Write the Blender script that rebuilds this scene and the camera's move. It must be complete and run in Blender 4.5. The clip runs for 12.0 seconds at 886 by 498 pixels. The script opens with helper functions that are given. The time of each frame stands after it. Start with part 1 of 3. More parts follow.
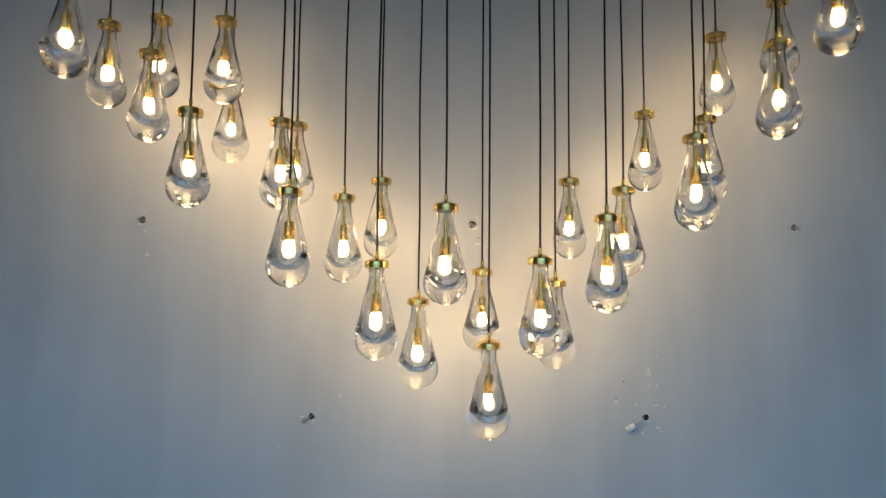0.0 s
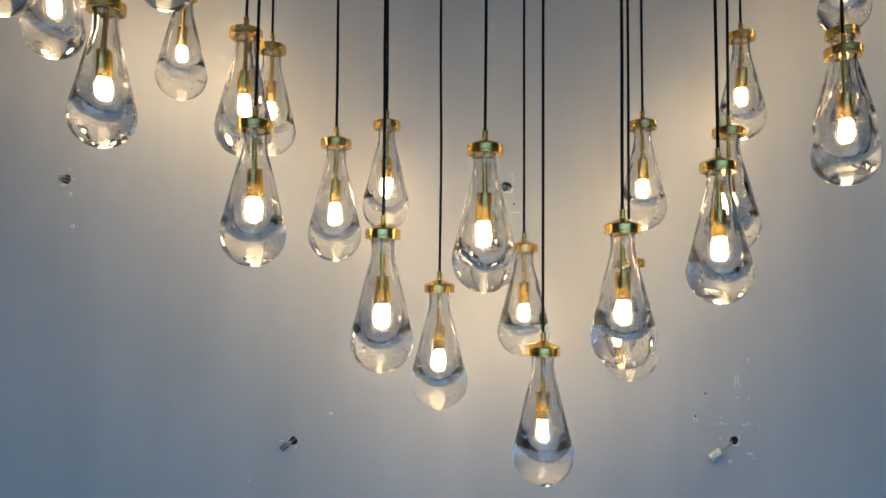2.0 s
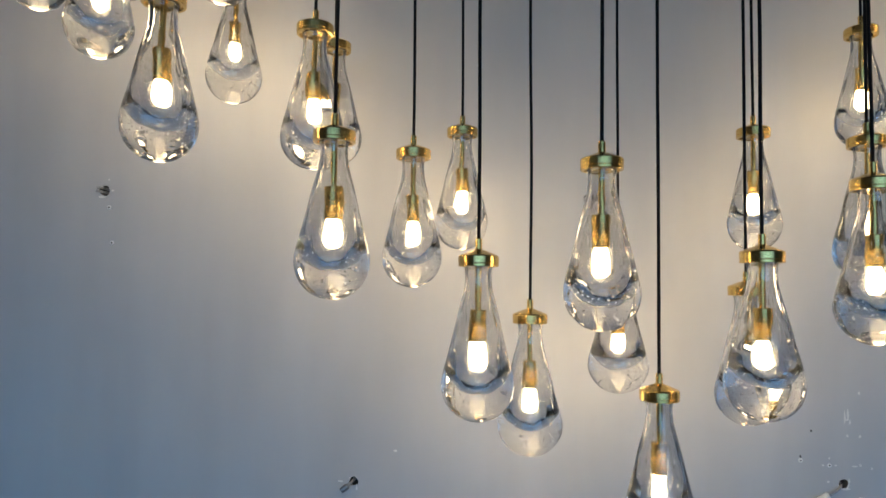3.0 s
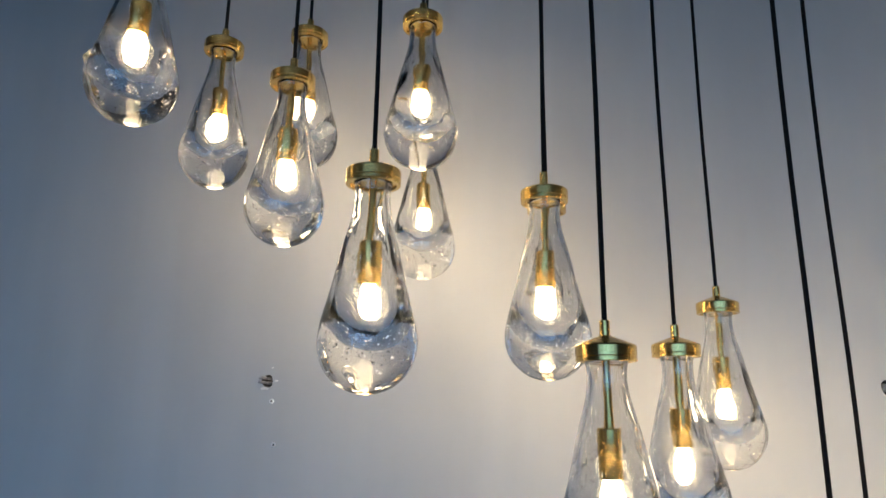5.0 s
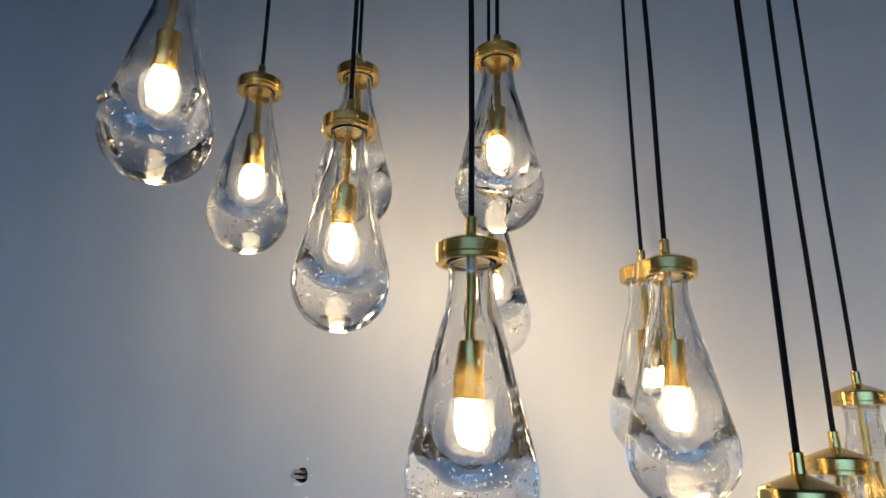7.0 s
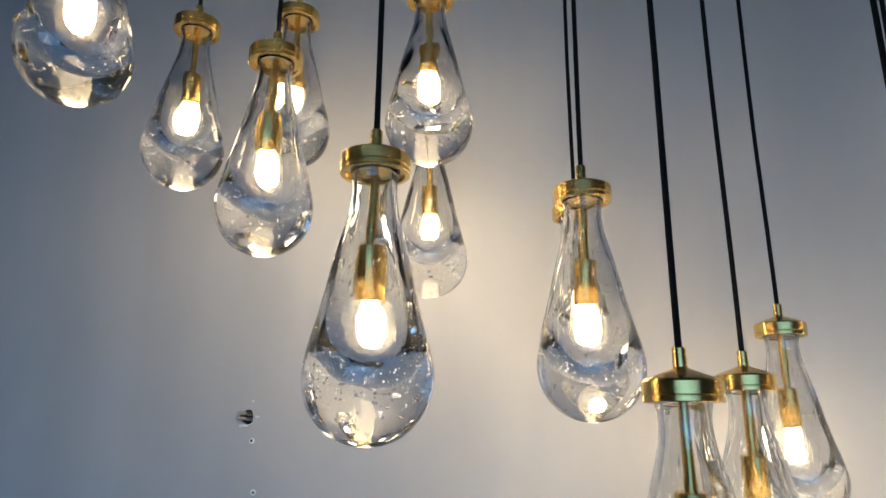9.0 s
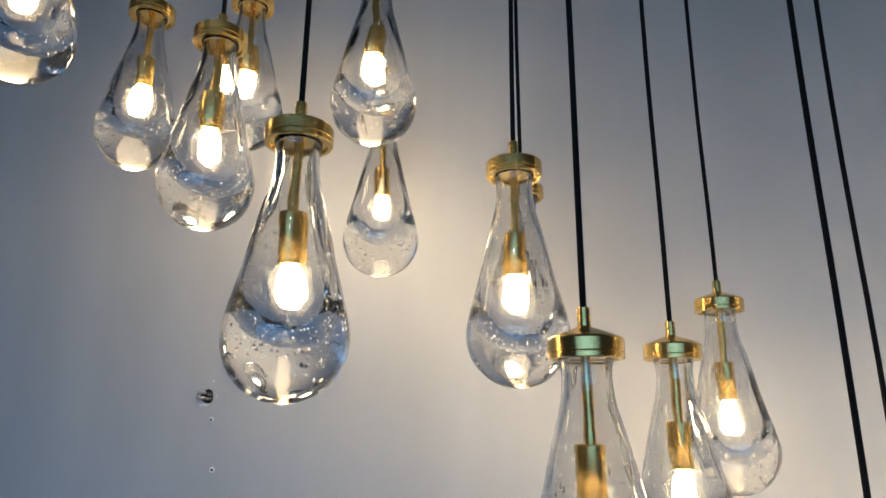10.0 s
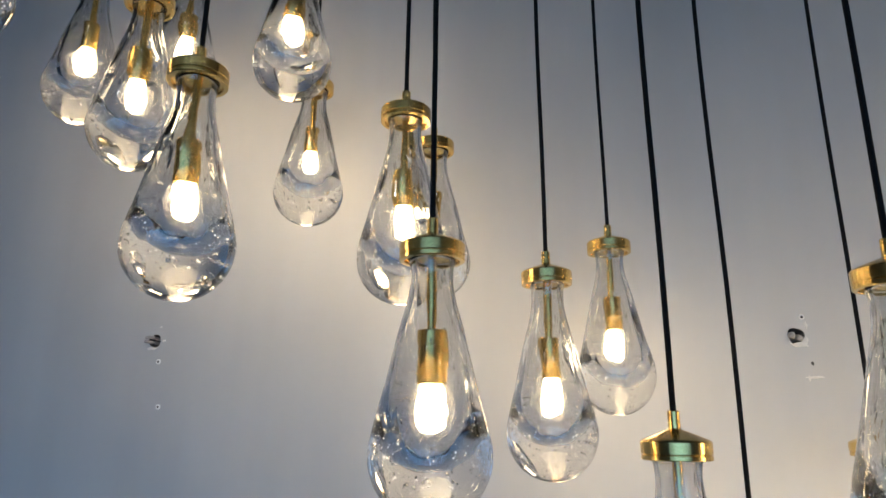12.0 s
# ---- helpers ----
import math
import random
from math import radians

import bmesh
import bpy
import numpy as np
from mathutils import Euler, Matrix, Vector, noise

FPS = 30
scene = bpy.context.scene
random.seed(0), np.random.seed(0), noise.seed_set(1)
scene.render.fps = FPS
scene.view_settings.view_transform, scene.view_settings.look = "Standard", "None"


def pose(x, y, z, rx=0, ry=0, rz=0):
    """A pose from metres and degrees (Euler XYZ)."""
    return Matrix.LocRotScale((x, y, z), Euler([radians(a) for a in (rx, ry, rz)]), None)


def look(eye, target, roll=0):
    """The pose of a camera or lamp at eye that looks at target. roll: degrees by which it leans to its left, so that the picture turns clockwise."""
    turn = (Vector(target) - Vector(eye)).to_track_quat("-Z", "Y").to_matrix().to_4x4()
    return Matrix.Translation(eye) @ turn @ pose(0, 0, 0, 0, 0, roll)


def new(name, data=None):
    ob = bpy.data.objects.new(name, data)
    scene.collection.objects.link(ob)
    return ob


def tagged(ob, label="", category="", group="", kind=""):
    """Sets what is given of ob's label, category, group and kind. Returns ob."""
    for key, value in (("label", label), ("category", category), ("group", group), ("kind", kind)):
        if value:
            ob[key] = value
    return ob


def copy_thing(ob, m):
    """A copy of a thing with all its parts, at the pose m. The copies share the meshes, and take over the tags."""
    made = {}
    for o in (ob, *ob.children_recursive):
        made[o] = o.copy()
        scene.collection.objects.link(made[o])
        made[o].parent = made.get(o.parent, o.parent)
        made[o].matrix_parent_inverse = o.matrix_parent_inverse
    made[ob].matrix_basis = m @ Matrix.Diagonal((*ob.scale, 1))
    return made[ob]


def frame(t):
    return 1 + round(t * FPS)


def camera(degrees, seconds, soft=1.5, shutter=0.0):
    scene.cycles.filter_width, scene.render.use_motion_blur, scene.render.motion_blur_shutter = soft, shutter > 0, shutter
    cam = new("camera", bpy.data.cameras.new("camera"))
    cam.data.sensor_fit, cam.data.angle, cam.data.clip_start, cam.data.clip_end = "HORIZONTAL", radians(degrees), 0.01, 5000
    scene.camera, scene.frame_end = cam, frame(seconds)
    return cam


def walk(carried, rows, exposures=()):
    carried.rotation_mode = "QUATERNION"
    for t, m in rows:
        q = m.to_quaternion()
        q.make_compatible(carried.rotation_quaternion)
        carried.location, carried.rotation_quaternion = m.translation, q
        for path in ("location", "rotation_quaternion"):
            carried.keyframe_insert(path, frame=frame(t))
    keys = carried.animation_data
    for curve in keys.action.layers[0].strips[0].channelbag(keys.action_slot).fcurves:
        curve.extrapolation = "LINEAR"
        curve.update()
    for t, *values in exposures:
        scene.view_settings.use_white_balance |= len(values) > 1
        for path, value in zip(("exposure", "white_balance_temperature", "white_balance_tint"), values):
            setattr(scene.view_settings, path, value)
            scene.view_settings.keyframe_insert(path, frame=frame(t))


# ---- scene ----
cam = camera(68.7, 12.0)
PATH = [
    (0, (-0.057, 0.211, 1.588), (0.008, 2.204, 1.741), 0.5),
    (0.5, (-0.051, 0.383, 1.583), (0.023, 2.377, 1.722), 0.4),
    (1, (-0.064, 0.504, 1.575), (0.014, 2.498, 1.707), 0.4),
    (1.5, (-0.075, 0.593, 1.567), (0.007, 2.587, 1.691), 0.5),
    (2, (-0.109, 0.697, 1.582), (-0.028, 2.692, 1.699), 0.5),
    (2.5, (-0.176, 0.78, 1.613), (-0.088, 2.776, 1.723), 0.5),
    (2.7, (-0.204, 0.803, 1.619), (-0.12, 2.798, 1.729), 0.6),
    (4.3, (-0.366, 1.028, 1.726), (-0.571, 2.995, 2.023), 0.5),
    (4.5, (-0.392, 1.039, 1.735), (-0.598, 2.992, 2.117), 0.7),
    (5, (-0.433, 1.082, 1.789), (-0.715, 3.009, 2.242), 0.7),
    (5.5, (-0.462, 1.127, 1.842), (-0.799, 3.039, 2.326), 0.7),
    (6, (-0.518, 1.173, 1.896), (-0.846, 3.08, 2.403), 0.6),
    (6.5, (-0.546, 1.205, 1.921), (-0.867, 3.109, 2.442), 0.7),
    (6.7, (-0.55, 1.209, 1.904), (-0.845, 3.107, 2.462), 0.7),
    (8.5, (-0.504, 1.212, 1.825), (-0.769, 3.125, 2.344), 0.5),
    (9, (-0.478, 1.224, 1.811), (-0.734, 3.138, 2.328), 0.4),
    (9.5, (-0.445, 1.226, 1.798), (-0.698, 3.143, 2.31), 0.2),
    (10, (-0.41, 1.222, 1.779), (-0.666, 3.136, 2.299), 0.3),
    (10.5, (-0.374, 1.205, 1.766), (-0.628, 3.119, 2.285), 0.3),
    (11, (-0.342, 1.186, 1.746), (-0.596, 3.1, 2.266), 0.3),
    (11.5, (-0.315, 1.185, 1.714), (-0.569, 3.099, 2.235), 0.2),
    (12, (-0.283, 1.179, 1.688), (-0.546, 3.092, 2.209), 0.4),
]
walk(cam, [(t, look(eye, target, roll)) for t, eye, target, roll in PATH],
     # the phone's own metering: warm at first, cooler once it is close under the lamps
     [(0, 0.24, 8650, 10), (0.5, 0.09, 8450, 10), (1.5, 0.02, 8000, 10), (2.5, -0.03, 7450, 10), (4.5, 0.13, 6900, 10), (6.5, 0.31, 6750, 10), (9.0, 0.16, 6850, 10), (12, 0.06, 6830, 10)])

# ---- light ----
world = bpy.data.worlds.new("room_world")
scene.world = world
world.use_nodes = True
wn, wl = world.node_tree.nodes, world.node_tree.links
sky = wn.new("ShaderNodeTexSky")
sky.sky_type, sky.sun_disc, sky.sun_elevation, sky.sun_rotation = "NISHITA", False, radians(35), radians(20)
wl.new(sky.outputs[0], wn["Background"].inputs[0])
wn["Background"].inputs[1].default_value = 0.05

WALL_Y = 2.180          # face of the display wall
CEILING_Z = 3.0
ROOM_X, ROOM_Y = 3.2, -2.8

BULB_COLOUR, BULB_POWER = (1.0, 0.77, 0.47), 32.0
COOL_FILL_COLOUR, COOL_FILL_WATTS = (0.17, 0.49, 1.0), 41.0
DOWNLIGHT_COLOUR, DOWNLIGHT_POWER = (0.72, 0.86, 1.0), 58.0


def cool_fill_light(name, place, target, width, height, watts):
    data = bpy.data.lights.new(name, "AREA")
    data.shape, data.size, data.size_y = "RECTANGLE", width, height
    data.energy, data.color, data.spread = watts, COOL_FILL_COLOUR, radians(86)
    ob = new(name, data)
    ob.matrix_world = look(place, target)
    return ob


# added cool fill lamp behind the camera; its real source is unseen
cool_fill_light("cool_fill_light", (0.0, ROOM_Y + 0.03, 1.50), (0.0, 2.0, -0.20), 6.1, 2.4, COOL_FILL_WATTS)


# ---- materials ----
def material(name):
    m = bpy.data.materials.new(name)
    m.use_nodes = True
    nodes, links = m.node_tree.nodes, m.node_tree.links
    return m, nodes, links, nodes["Principled BSDF"]


def noise_node(nodes, links, scale, detail=4.0, stretch=(1, 1, 1), coords="Object", rough=0.5):
    tc, mp, nz = nodes.new("ShaderNodeTexCoord"), nodes.new("ShaderNodeMapping"), nodes.new("ShaderNodeTexNoise")
    mp.inputs["Scale"].default_value = stretch
    nz.inputs["Scale"].default_value, nz.inputs["Detail"].default_value = scale, detail
    nz.inputs["Roughness"].default_value = rough
    links.new(tc.outputs[coords], mp.inputs[0])
    links.new(mp.outputs[0], nz.inputs["Vector"])
    return nz.outputs["Fac"]


def ramp(nodes, links, fac, stops):
    r = nodes.new("ShaderNodeValToRGB")
    while len(r.color_ramp.elements) < len(stops):
        r.color_ramp.elements.new(0.5)
    for e, (at, col) in zip(r.color_ramp.elements, stops):
        e.position, e.color = at, (*col, 1)
    links.new(fac, r.inputs[0])
    return r.outputs[0]


def mix(nodes, links, kind, fac, a, b):
    x = nodes.new("ShaderNodeMix")
    x.data_type, x.blend_type = "RGBA", kind
    for sock, v in ((x.inputs[0], fac), (x.inputs[6], a), (x.inputs[7], b)):
        if hasattr(v, "is_linked"):
            links.new(v, sock)
        else:
            sock.default_value = v
    return x.outputs[2]


def bump(nodes, links, bsdf, fac, strength, distance, under=None):
    b = nodes.new("ShaderNodeBump")
    b.inputs["Strength"].default_value, b.inputs["Distance"].default_value = strength, distance
    links.new(fac, b.inputs["Height"])
    if under is not None:
        links.new(under, b.inputs["Normal"])
    links.new(b.outputs[0], bsdf.inputs["Normal"])
    return b.outputs[0]


def plain(name, colour, rough=0.5, metal=0.0, grain=120.0, vary=0.15, relief=0.15):
    m, nodes, links, bsdf = material(name)
    fac = noise_node(nodes, links, grain, 5.0)
    lo = tuple(c * (1 - vary) for c in colour)
    hi = tuple(min(1.0, c * (1 + vary)) for c in colour)
    links.new(ramp(nodes, links, fac, [(0.3, lo), (0.7, hi)]), bsdf.inputs["Base Color"])
    bsdf.inputs["Roughness"].default_value, bsdf.inputs["Metallic"].default_value = rough, metal
    if relief:
        bump(nodes, links, bsdf, fac, relief, 0.001)
    return m


def painted_wall(name, colour):
    """Grey emulsion, rolled on in upright strokes, with scuffs and faint patches, plus painted shadow streaks."""
    m, nodes, links, bsdf = material(name)
    patch = noise_node(nodes, links, 1.6, 4.0, (1, 1, 0.55))
    stroke = noise_node(nodes, links, 1.7, 4.0, (4.0, 1, 0.5))
    grain = noise_node(nodes, links, 260.0, 3.0)
    # both tones deepened beyond the paint's own, for soft lamp shadows
    base = ramp(nodes, links, patch, [(0.3, tuple(c * 0.86 for c in colour)), (0.7, tuple(min(1, c * 1.08) for c in colour))])
    streak_shade = ramp(nodes, links, stroke, [(0.3, (0.84, 0.835, 0.83)), (0.7, (1.0, 1.0, 1.0))])
    links.new(mix(nodes, links, "MULTIPLY", 0.8, base, streak_shade), bsdf.inputs["Base Color"])
    gloss = ramp(nodes, links, stroke, [(0.25, (0.58,) * 3), (0.75, (0.74,) * 3)])
    links.new(gloss, bsdf.inputs["Roughness"])
    under = bump(nodes, links, bsdf, stroke, 0.12, 0.006)
    bump(nodes, links, bsdf, grain, 0.08, 0.0006, under)
    return m


def brushed_brass(name):
    m, nodes, links, bsdf = material(name)
    fine = noise_node(nodes, links, 9.0, 2.0, (0.6, 0.6, 260))
    cloud = noise_node(nodes, links, 55.0, 3.0)
    a = ramp(nodes, links, fine, [(0.25, (0.73, 0.495, 0.175)), (0.75, (0.86, 0.61, 0.23))])
    b = ramp(nodes, links, cloud, [(0.3, (0.86, 0.84, 0.80)), (0.7, (1, 1, 1))])
    links.new(mix(nodes, links, "MULTIPLY", 1.0, a, b), bsdf.inputs["Base Color"])
    bsdf.inputs["Metallic"].default_value = 1.0
    links.new(ramp(nodes, links, fine, [(0.2, (0.22,) * 3), (0.8, (0.25,) * 3)]), bsdf.inputs["Roughness"])
    turned = nodes.new("ShaderNodeTangent")     # brushed on the lathe, round the axis
    turned.direction_type, turned.axis = "RADIAL", "Z"
    links.new(turned.outputs[0], bsdf.inputs["Tangent"])
    bsdf.inputs["Anisotropic"].default_value, bsdf.inputs["Anisotropic Rotation"].default_value = 0.8, 0.25      # glints drawn out up and down
    return m


def clear_glass(name):
    m, nodes, links, bsdf = material(name)
    nodes.remove(bsdf)
    g = nodes.new("ShaderNodeBsdfGlass")
    g.inputs["Color"].default_value = (0.925, 0.930, 0.934, 1)
    g.inputs["IOR"].default_value, g.inputs["Roughness"].default_value = 1.52, 0.0
    under = None
    for scale, stretch, strength in ((50.0, (1, 1, 0.5), 0.19), (150.0, (1, 1, 0.14), 0.13)):     # soft waves, then fine drawn streaks
        b = nodes.new("ShaderNodeBump")
        b.inputs["Strength"].default_value, b.inputs["Distance"].default_value = strength, 0.002
        links.new(noise_node(nodes, links, scale, 2.0, stretch), b.inputs["Height"])
        if under:
            links.new(under, b.inputs["Normal"])
        under = b.outputs[0]
    links.new(b.outputs[0], g.inputs["Normal"])
    links.new(g.outputs[0], nodes["Material Output"].inputs[0])
    return m


def glint_speck(name):
    """White specks that stand for glints in the glass: they scatter light both ways."""
    m, nodes, links, bsdf = material(name)
    nodes.remove(bsdf)
    back, through_it, both = nodes.new("ShaderNodeBsdfDiffuse"), nodes.new("ShaderNodeBsdfTranslucent"), nodes.new("ShaderNodeMixShader")
    back.inputs["Color"].default_value = through_it.inputs["Color"].default_value = (0.86, 0.87, 0.87, 1)
    links.new(back.outputs[0], both.inputs[1])
    links.new(through_it.outputs[0], both.inputs[2])
    links.new(both.outputs[0], nodes["Material Output"].inputs[0])
    return m


def glow_haze(name):
    """Shell added round the bulb: clear, its faint haze stands for lens glow."""
    m, nodes, links, bsdf = material(name)
    nodes.remove(bsdf)
    clear, haze, both = nodes.new("ShaderNodeBsdfTransparent"), nodes.new("ShaderNodeBsdfTranslucent"), nodes.new("ShaderNodeMixShader")
    haze.inputs["Color"].default_value = (0.95, 0.94, 0.92, 1)
    both.inputs[0].default_value = 0.042
    links.new(clear.outputs[0], both.inputs[1])
    links.new(haze.outputs[0], both.inputs[2])
    links.new(both.outputs[0], nodes["Material Output"].inputs[0])
    return m


def pane_glass(name):
    m, nodes, links, bsdf = material(name)
    bsdf.inputs["Base Color"].default_value = (0.95, 0.97, 0.97, 1)
    bsdf.inputs["Transmission Weight"].default_value, bsdf.inputs["Roughness"].default_value, bsdf.inputs["IOR"].default_value = 1.0, 0.0, 1.45
    return m


def glowing(name, colour, power):
    m, nodes, links, bsdf = material(name)
    bsdf.inputs["Base Color"].default_value = (0.9, 0.88, 0.84, 1)
    bsdf.inputs["Emission Color"].default_value = (*colour, 1)
    bsdf.inputs["Emission Strength"].default_value = power
    return m


PAINT = painted_wall("grey_wall_paint", (0.56, 0.565, 0.57))
# unseen room surfaces, kept dark so brass and glass reflect little
ROOM_PAINT = painted_wall("room_wall_paint", (0.09, 0.095, 0.10))
REAR_PAINT = painted_wall("rear_wall_paint", (0.05, 0.055, 0.06))
CEILING_PAINT = plain("ceiling_paint", (0.06, 0.063, 0.068), 0.8, 0, 40, 0.08)
FLOOR_TILE = plain("floor_stone", (0.05, 0.052, 0.056), 0.35, 0, 14, 0.2, 0.05)
BRASS = brushed_brass("brushed_brass")
GLASS = clear_glass("clear_glass")
GLINT_SPECK = glint_speck("glint_speck")
GLOW_HAZE = glow_haze("bulb_glow_haze")
GLASS_PANE = pane_glass("window_glass")
GLOW = glowing("lit_bulb", BULB_COLOUR, BULB_POWER)
SPOT = glowing("lit_downlight", DOWNLIGHT_COLOUR, DOWNLIGHT_POWER)
CORD = plain("black_textile_cord", (0.008, 0.008, 0.009), 0.75, 0, 900, 0.5, 0.5)
CORD.node_tree.nodes["Principled BSDF"].inputs["Specular IOR Level"].default_value = 0.1
STEEL = plain("grey_steel", (0.32, 0.32, 0.32), 0.4, 1.0, 300, 0.2)
BLACK = plain("black_rubber", (0.015, 0.015, 0.016), 0.6, 0, 300, 0.3)
PLASTER = plain("bare_white_plaster", (0.78, 0.77, 0.74), 0.85, 0, 500, 0.1, 0.4)
WHITE_PLASTIC = plain("white_plastic", (0.86, 0.86, 0.84), 0.4, 0, 200, 0.05, 0.05)
GREY_PLASTIC = plain("grey_plastic", (0.33, 0.33, 0.33), 0.5, 0, 300, 0.2, 0.1)
# dark colour that puts the shade into bores and dents
HOLE_SHADE = plain("shaded_hole", (0.09, 0.088, 0.085), 0.95, 0, 200, 0.4, 0.5)


# ---- building helpers ----
def mesh_of(name, bm, mat, smooth=True):
    me = bpy.data.meshes.new(name)
    bm.normal_update()
    for f in bm.faces:
        f.smooth = smooth
    bm.to_mesh(me)
    bm.free()
    me.materials.append(mat)
    return me


def part(name, bm, mat, parent, label="", place=(0, 0, 0), smooth=True):
    ob = new(name, mesh_of(name, bm, mat, smooth))
    ob.parent, ob.location = parent, place
    return tagged(ob, label)


def thing(name, place, label, category, group=""):
    ob = new(name)
    ob.location, ob.empty_display_size = place, 0.05
    return tagged(ob, label, category, group)


def spline(points, steps):
    """A smooth curve through 2-D points."""
    pts = [Vector(p) for p in points]
    pts = [pts[0] * 2 - pts[1]] + pts + [pts[-1] * 2 - pts[-2]]
    out = []
    for i in range(1, len(pts) - 2):
        p0, p1, p2, p3 = pts[i - 1:i + 3]
        for k in range(steps):
            t = k / steps
            out.append(0.5 * (2 * p1 + (p2 - p0) * t + (2 * p0 - 5 * p1 + 4 * p2 - p3) * t * t + (3 * p1 - p0 - 3 * p2 + p3) * t ** 3))
    out.append(pts[-2])
    return out


def lathe(profile, seg=32, bend=None, bm=None, closed=False, slim=0.88, tall=0.89):
    """Turns (r, z) points round the upright axis; r = 0 makes a pole. bend(x, y, z, angle) may shift a vertex."""
    bm = bm or bmesh.new()
    rings = []
    for r, z in profile:
        r, z = r * slim, z * tall
        if r < 1e-5:
            p = (0, 0, z)
            rings.append([bm.verts.new(bend(*p, 0.0) if bend else p)])
            continue
        ring = []
        for k in range(seg):
            a = 2 * math.pi * k / seg
            p = (r * math.cos(a), r * math.sin(a), z)
            ring.append(bm.verts.new(bend(*p, a) if bend else p))
        rings.append(ring)
    pairs = list(zip(rings, rings[1:])) + ([(rings[-1], rings[0])] if closed else [])
    for a, b in pairs:
        for k in range(seg):
            n = (k + 1) % seg
            if len(a) == 1 and len(b) == 1:
                continue
            if len(a) == 1:
                bm.faces.new((a[0], b[n], b[k]))
            elif len(b) == 1:
                bm.faces.new((a[k], a[n], b[0]))
            else:
                bm.faces.new((a[k], a[n], b[n], b[k]))
    bmesh.ops.recalc_face_normals(bm, faces=bm.faces)
    return bm


def tube(points, radius, seg=10, bm=None):
    """A round bar along a line of points, with closed ends."""
    bm = bm or bmesh.new()
    pts = [Vector(p) for p in points]
    rings = []
    for i, p in enumerate(pts):
        d = (pts[min(i + 1, len(pts) - 1)] - pts[max(i - 1, 0)]).normalized()
        side = d.cross(Vector((0, 1, 0)) if abs(d.y) < 0.9 else Vector((1, 0, 0))).normalized()
        up = d.cross(side)
        rings.append([bm.verts.new(p + radius * (math.cos(2 * math.pi * k / seg) * side + math.sin(2 * math.pi * k / seg) * up)) for k in range(seg)])
    for a, b in zip(rings, rings[1:]):
        for k in range(seg):
            bm.faces.new((a[k], a[(k + 1) % seg], b[(k + 1) % seg], b[k]))
    bm.faces.new(rings[0])
    bm.faces.new(rings[-1])
    bmesh.ops.recalc_face_normals(bm, faces=bm.faces)
    return bm


def block(x0, x1, y0, y1, z0, z1, bevel=0.0, bm=None):
    bm = bm or bmesh.new()
    got = bmesh.ops.create_cube(bm, size=1)["verts"]
    bmesh.ops.scale(bm, vec=(x1 - x0, y1 - y0, z1 - z0), verts=got)
    bmesh.ops.translate(bm, vec=((x0 + x1) / 2, (y0 + y1) / 2, (z0 + z1) / 2), verts=got)
    if bevel:
        bmesh.ops.bevel(bm, geom=list({e for v in got for e in v.link_edges}), offset=bevel, segments=2, affect="EDGES")
    return bm


def structure(name, bm, mat, label, category, smooth=False):
    return tagged(new(name, mesh_of(name, bm, mat, smooth)), label, category, kind="structure")


# ---- the room ----
BORES = [(-0.900, 1.817, 0.0105), (0.097, 1.815, 0.0115), (1.100, 1.818, 0.0095), (-0.380, 1.236, 0.0090), (0.624, 1.236, 0.0095)]


def bored_wall():
    """The display wall with round bores through its face."""
    bm = bmesh.new()
    half, deep = 0.03, 0.10
    xs = sorted({-ROOM_X, ROOM_X, *(x + s * half for x, z, r in BORES for s in (-1, 1))})
    zs = sorted({0.0, CEILING_Z, *(z0 + s * half for z0 in (1.236, 1.8165) for s in (-1, 1))})
    grid = {(i, k): bm.verts.new((x, WALL_Y, z)) for i, x in enumerate(xs) for k, z in enumerate(zs)}
    for i in range(len(xs) - 1):
        for k in range(len(zs) - 1):
            cx, cz = (xs[i] + xs[i + 1]) / 2, (zs[k] + zs[k + 1]) / 2
            bore = next((b for b in BORES if abs(b[0] - cx) < 0.01 and abs(b[1] - cz) < 0.01), None)
            a, b, c, d = grid[i, k], grid[i + 1, k], grid[i + 1, k + 1], grid[i, k + 1]
            if not bore:
                bm.faces.new((a, b, c, d))
                continue
            n = 24
            ring = [[bm.verts.new((bore[0] + bore[2] * (1 + 0.08 * math.sin(3 * t + cx * 9)) * math.cos(t), WALL_Y + y,
                                   bore[1] + bore[2] * (1 + 0.08 * math.sin(3 * t + cx * 9)) * math.sin(t)))
                     for t in (2 * math.pi * (j + 0.5) / n - math.pi * 0.75 for j in range(n))] for y in (0, deep)]
            corners = (a, b, c, d)
            for s in range(4):
                run = ring[0][s * n // 4:(s + 1) * n // 4]
                p, q = corners[s], corners[(s + 1) % 4]
                mid = len(run) // 2
                for j in range(len(run) - 1):
                    bm.faces.new((p if j < mid else q, run[j + 1], run[j]))
                bm.faces.new((p, q, run[mid]))
                bm.faces.new((q, ring[0][((s + 1) * n // 4) % n], run[-1]))
            for j in range(n):
                bm.faces.new((ring[0][j], ring[0][(j + 1) % n], ring[1][(j + 1) % n], ring[1][j])).material_index = 1
            bm.faces.new(ring[1]).material_index = 1
    block(-ROOM_X, ROOM_X, WALL_Y + deep + 0.005, WALL_Y + 0.2, 0, CEILING_Z, 0, bm)
    bmesh.ops.recalc_face_normals(bm, faces=bm.faces)
    return bm


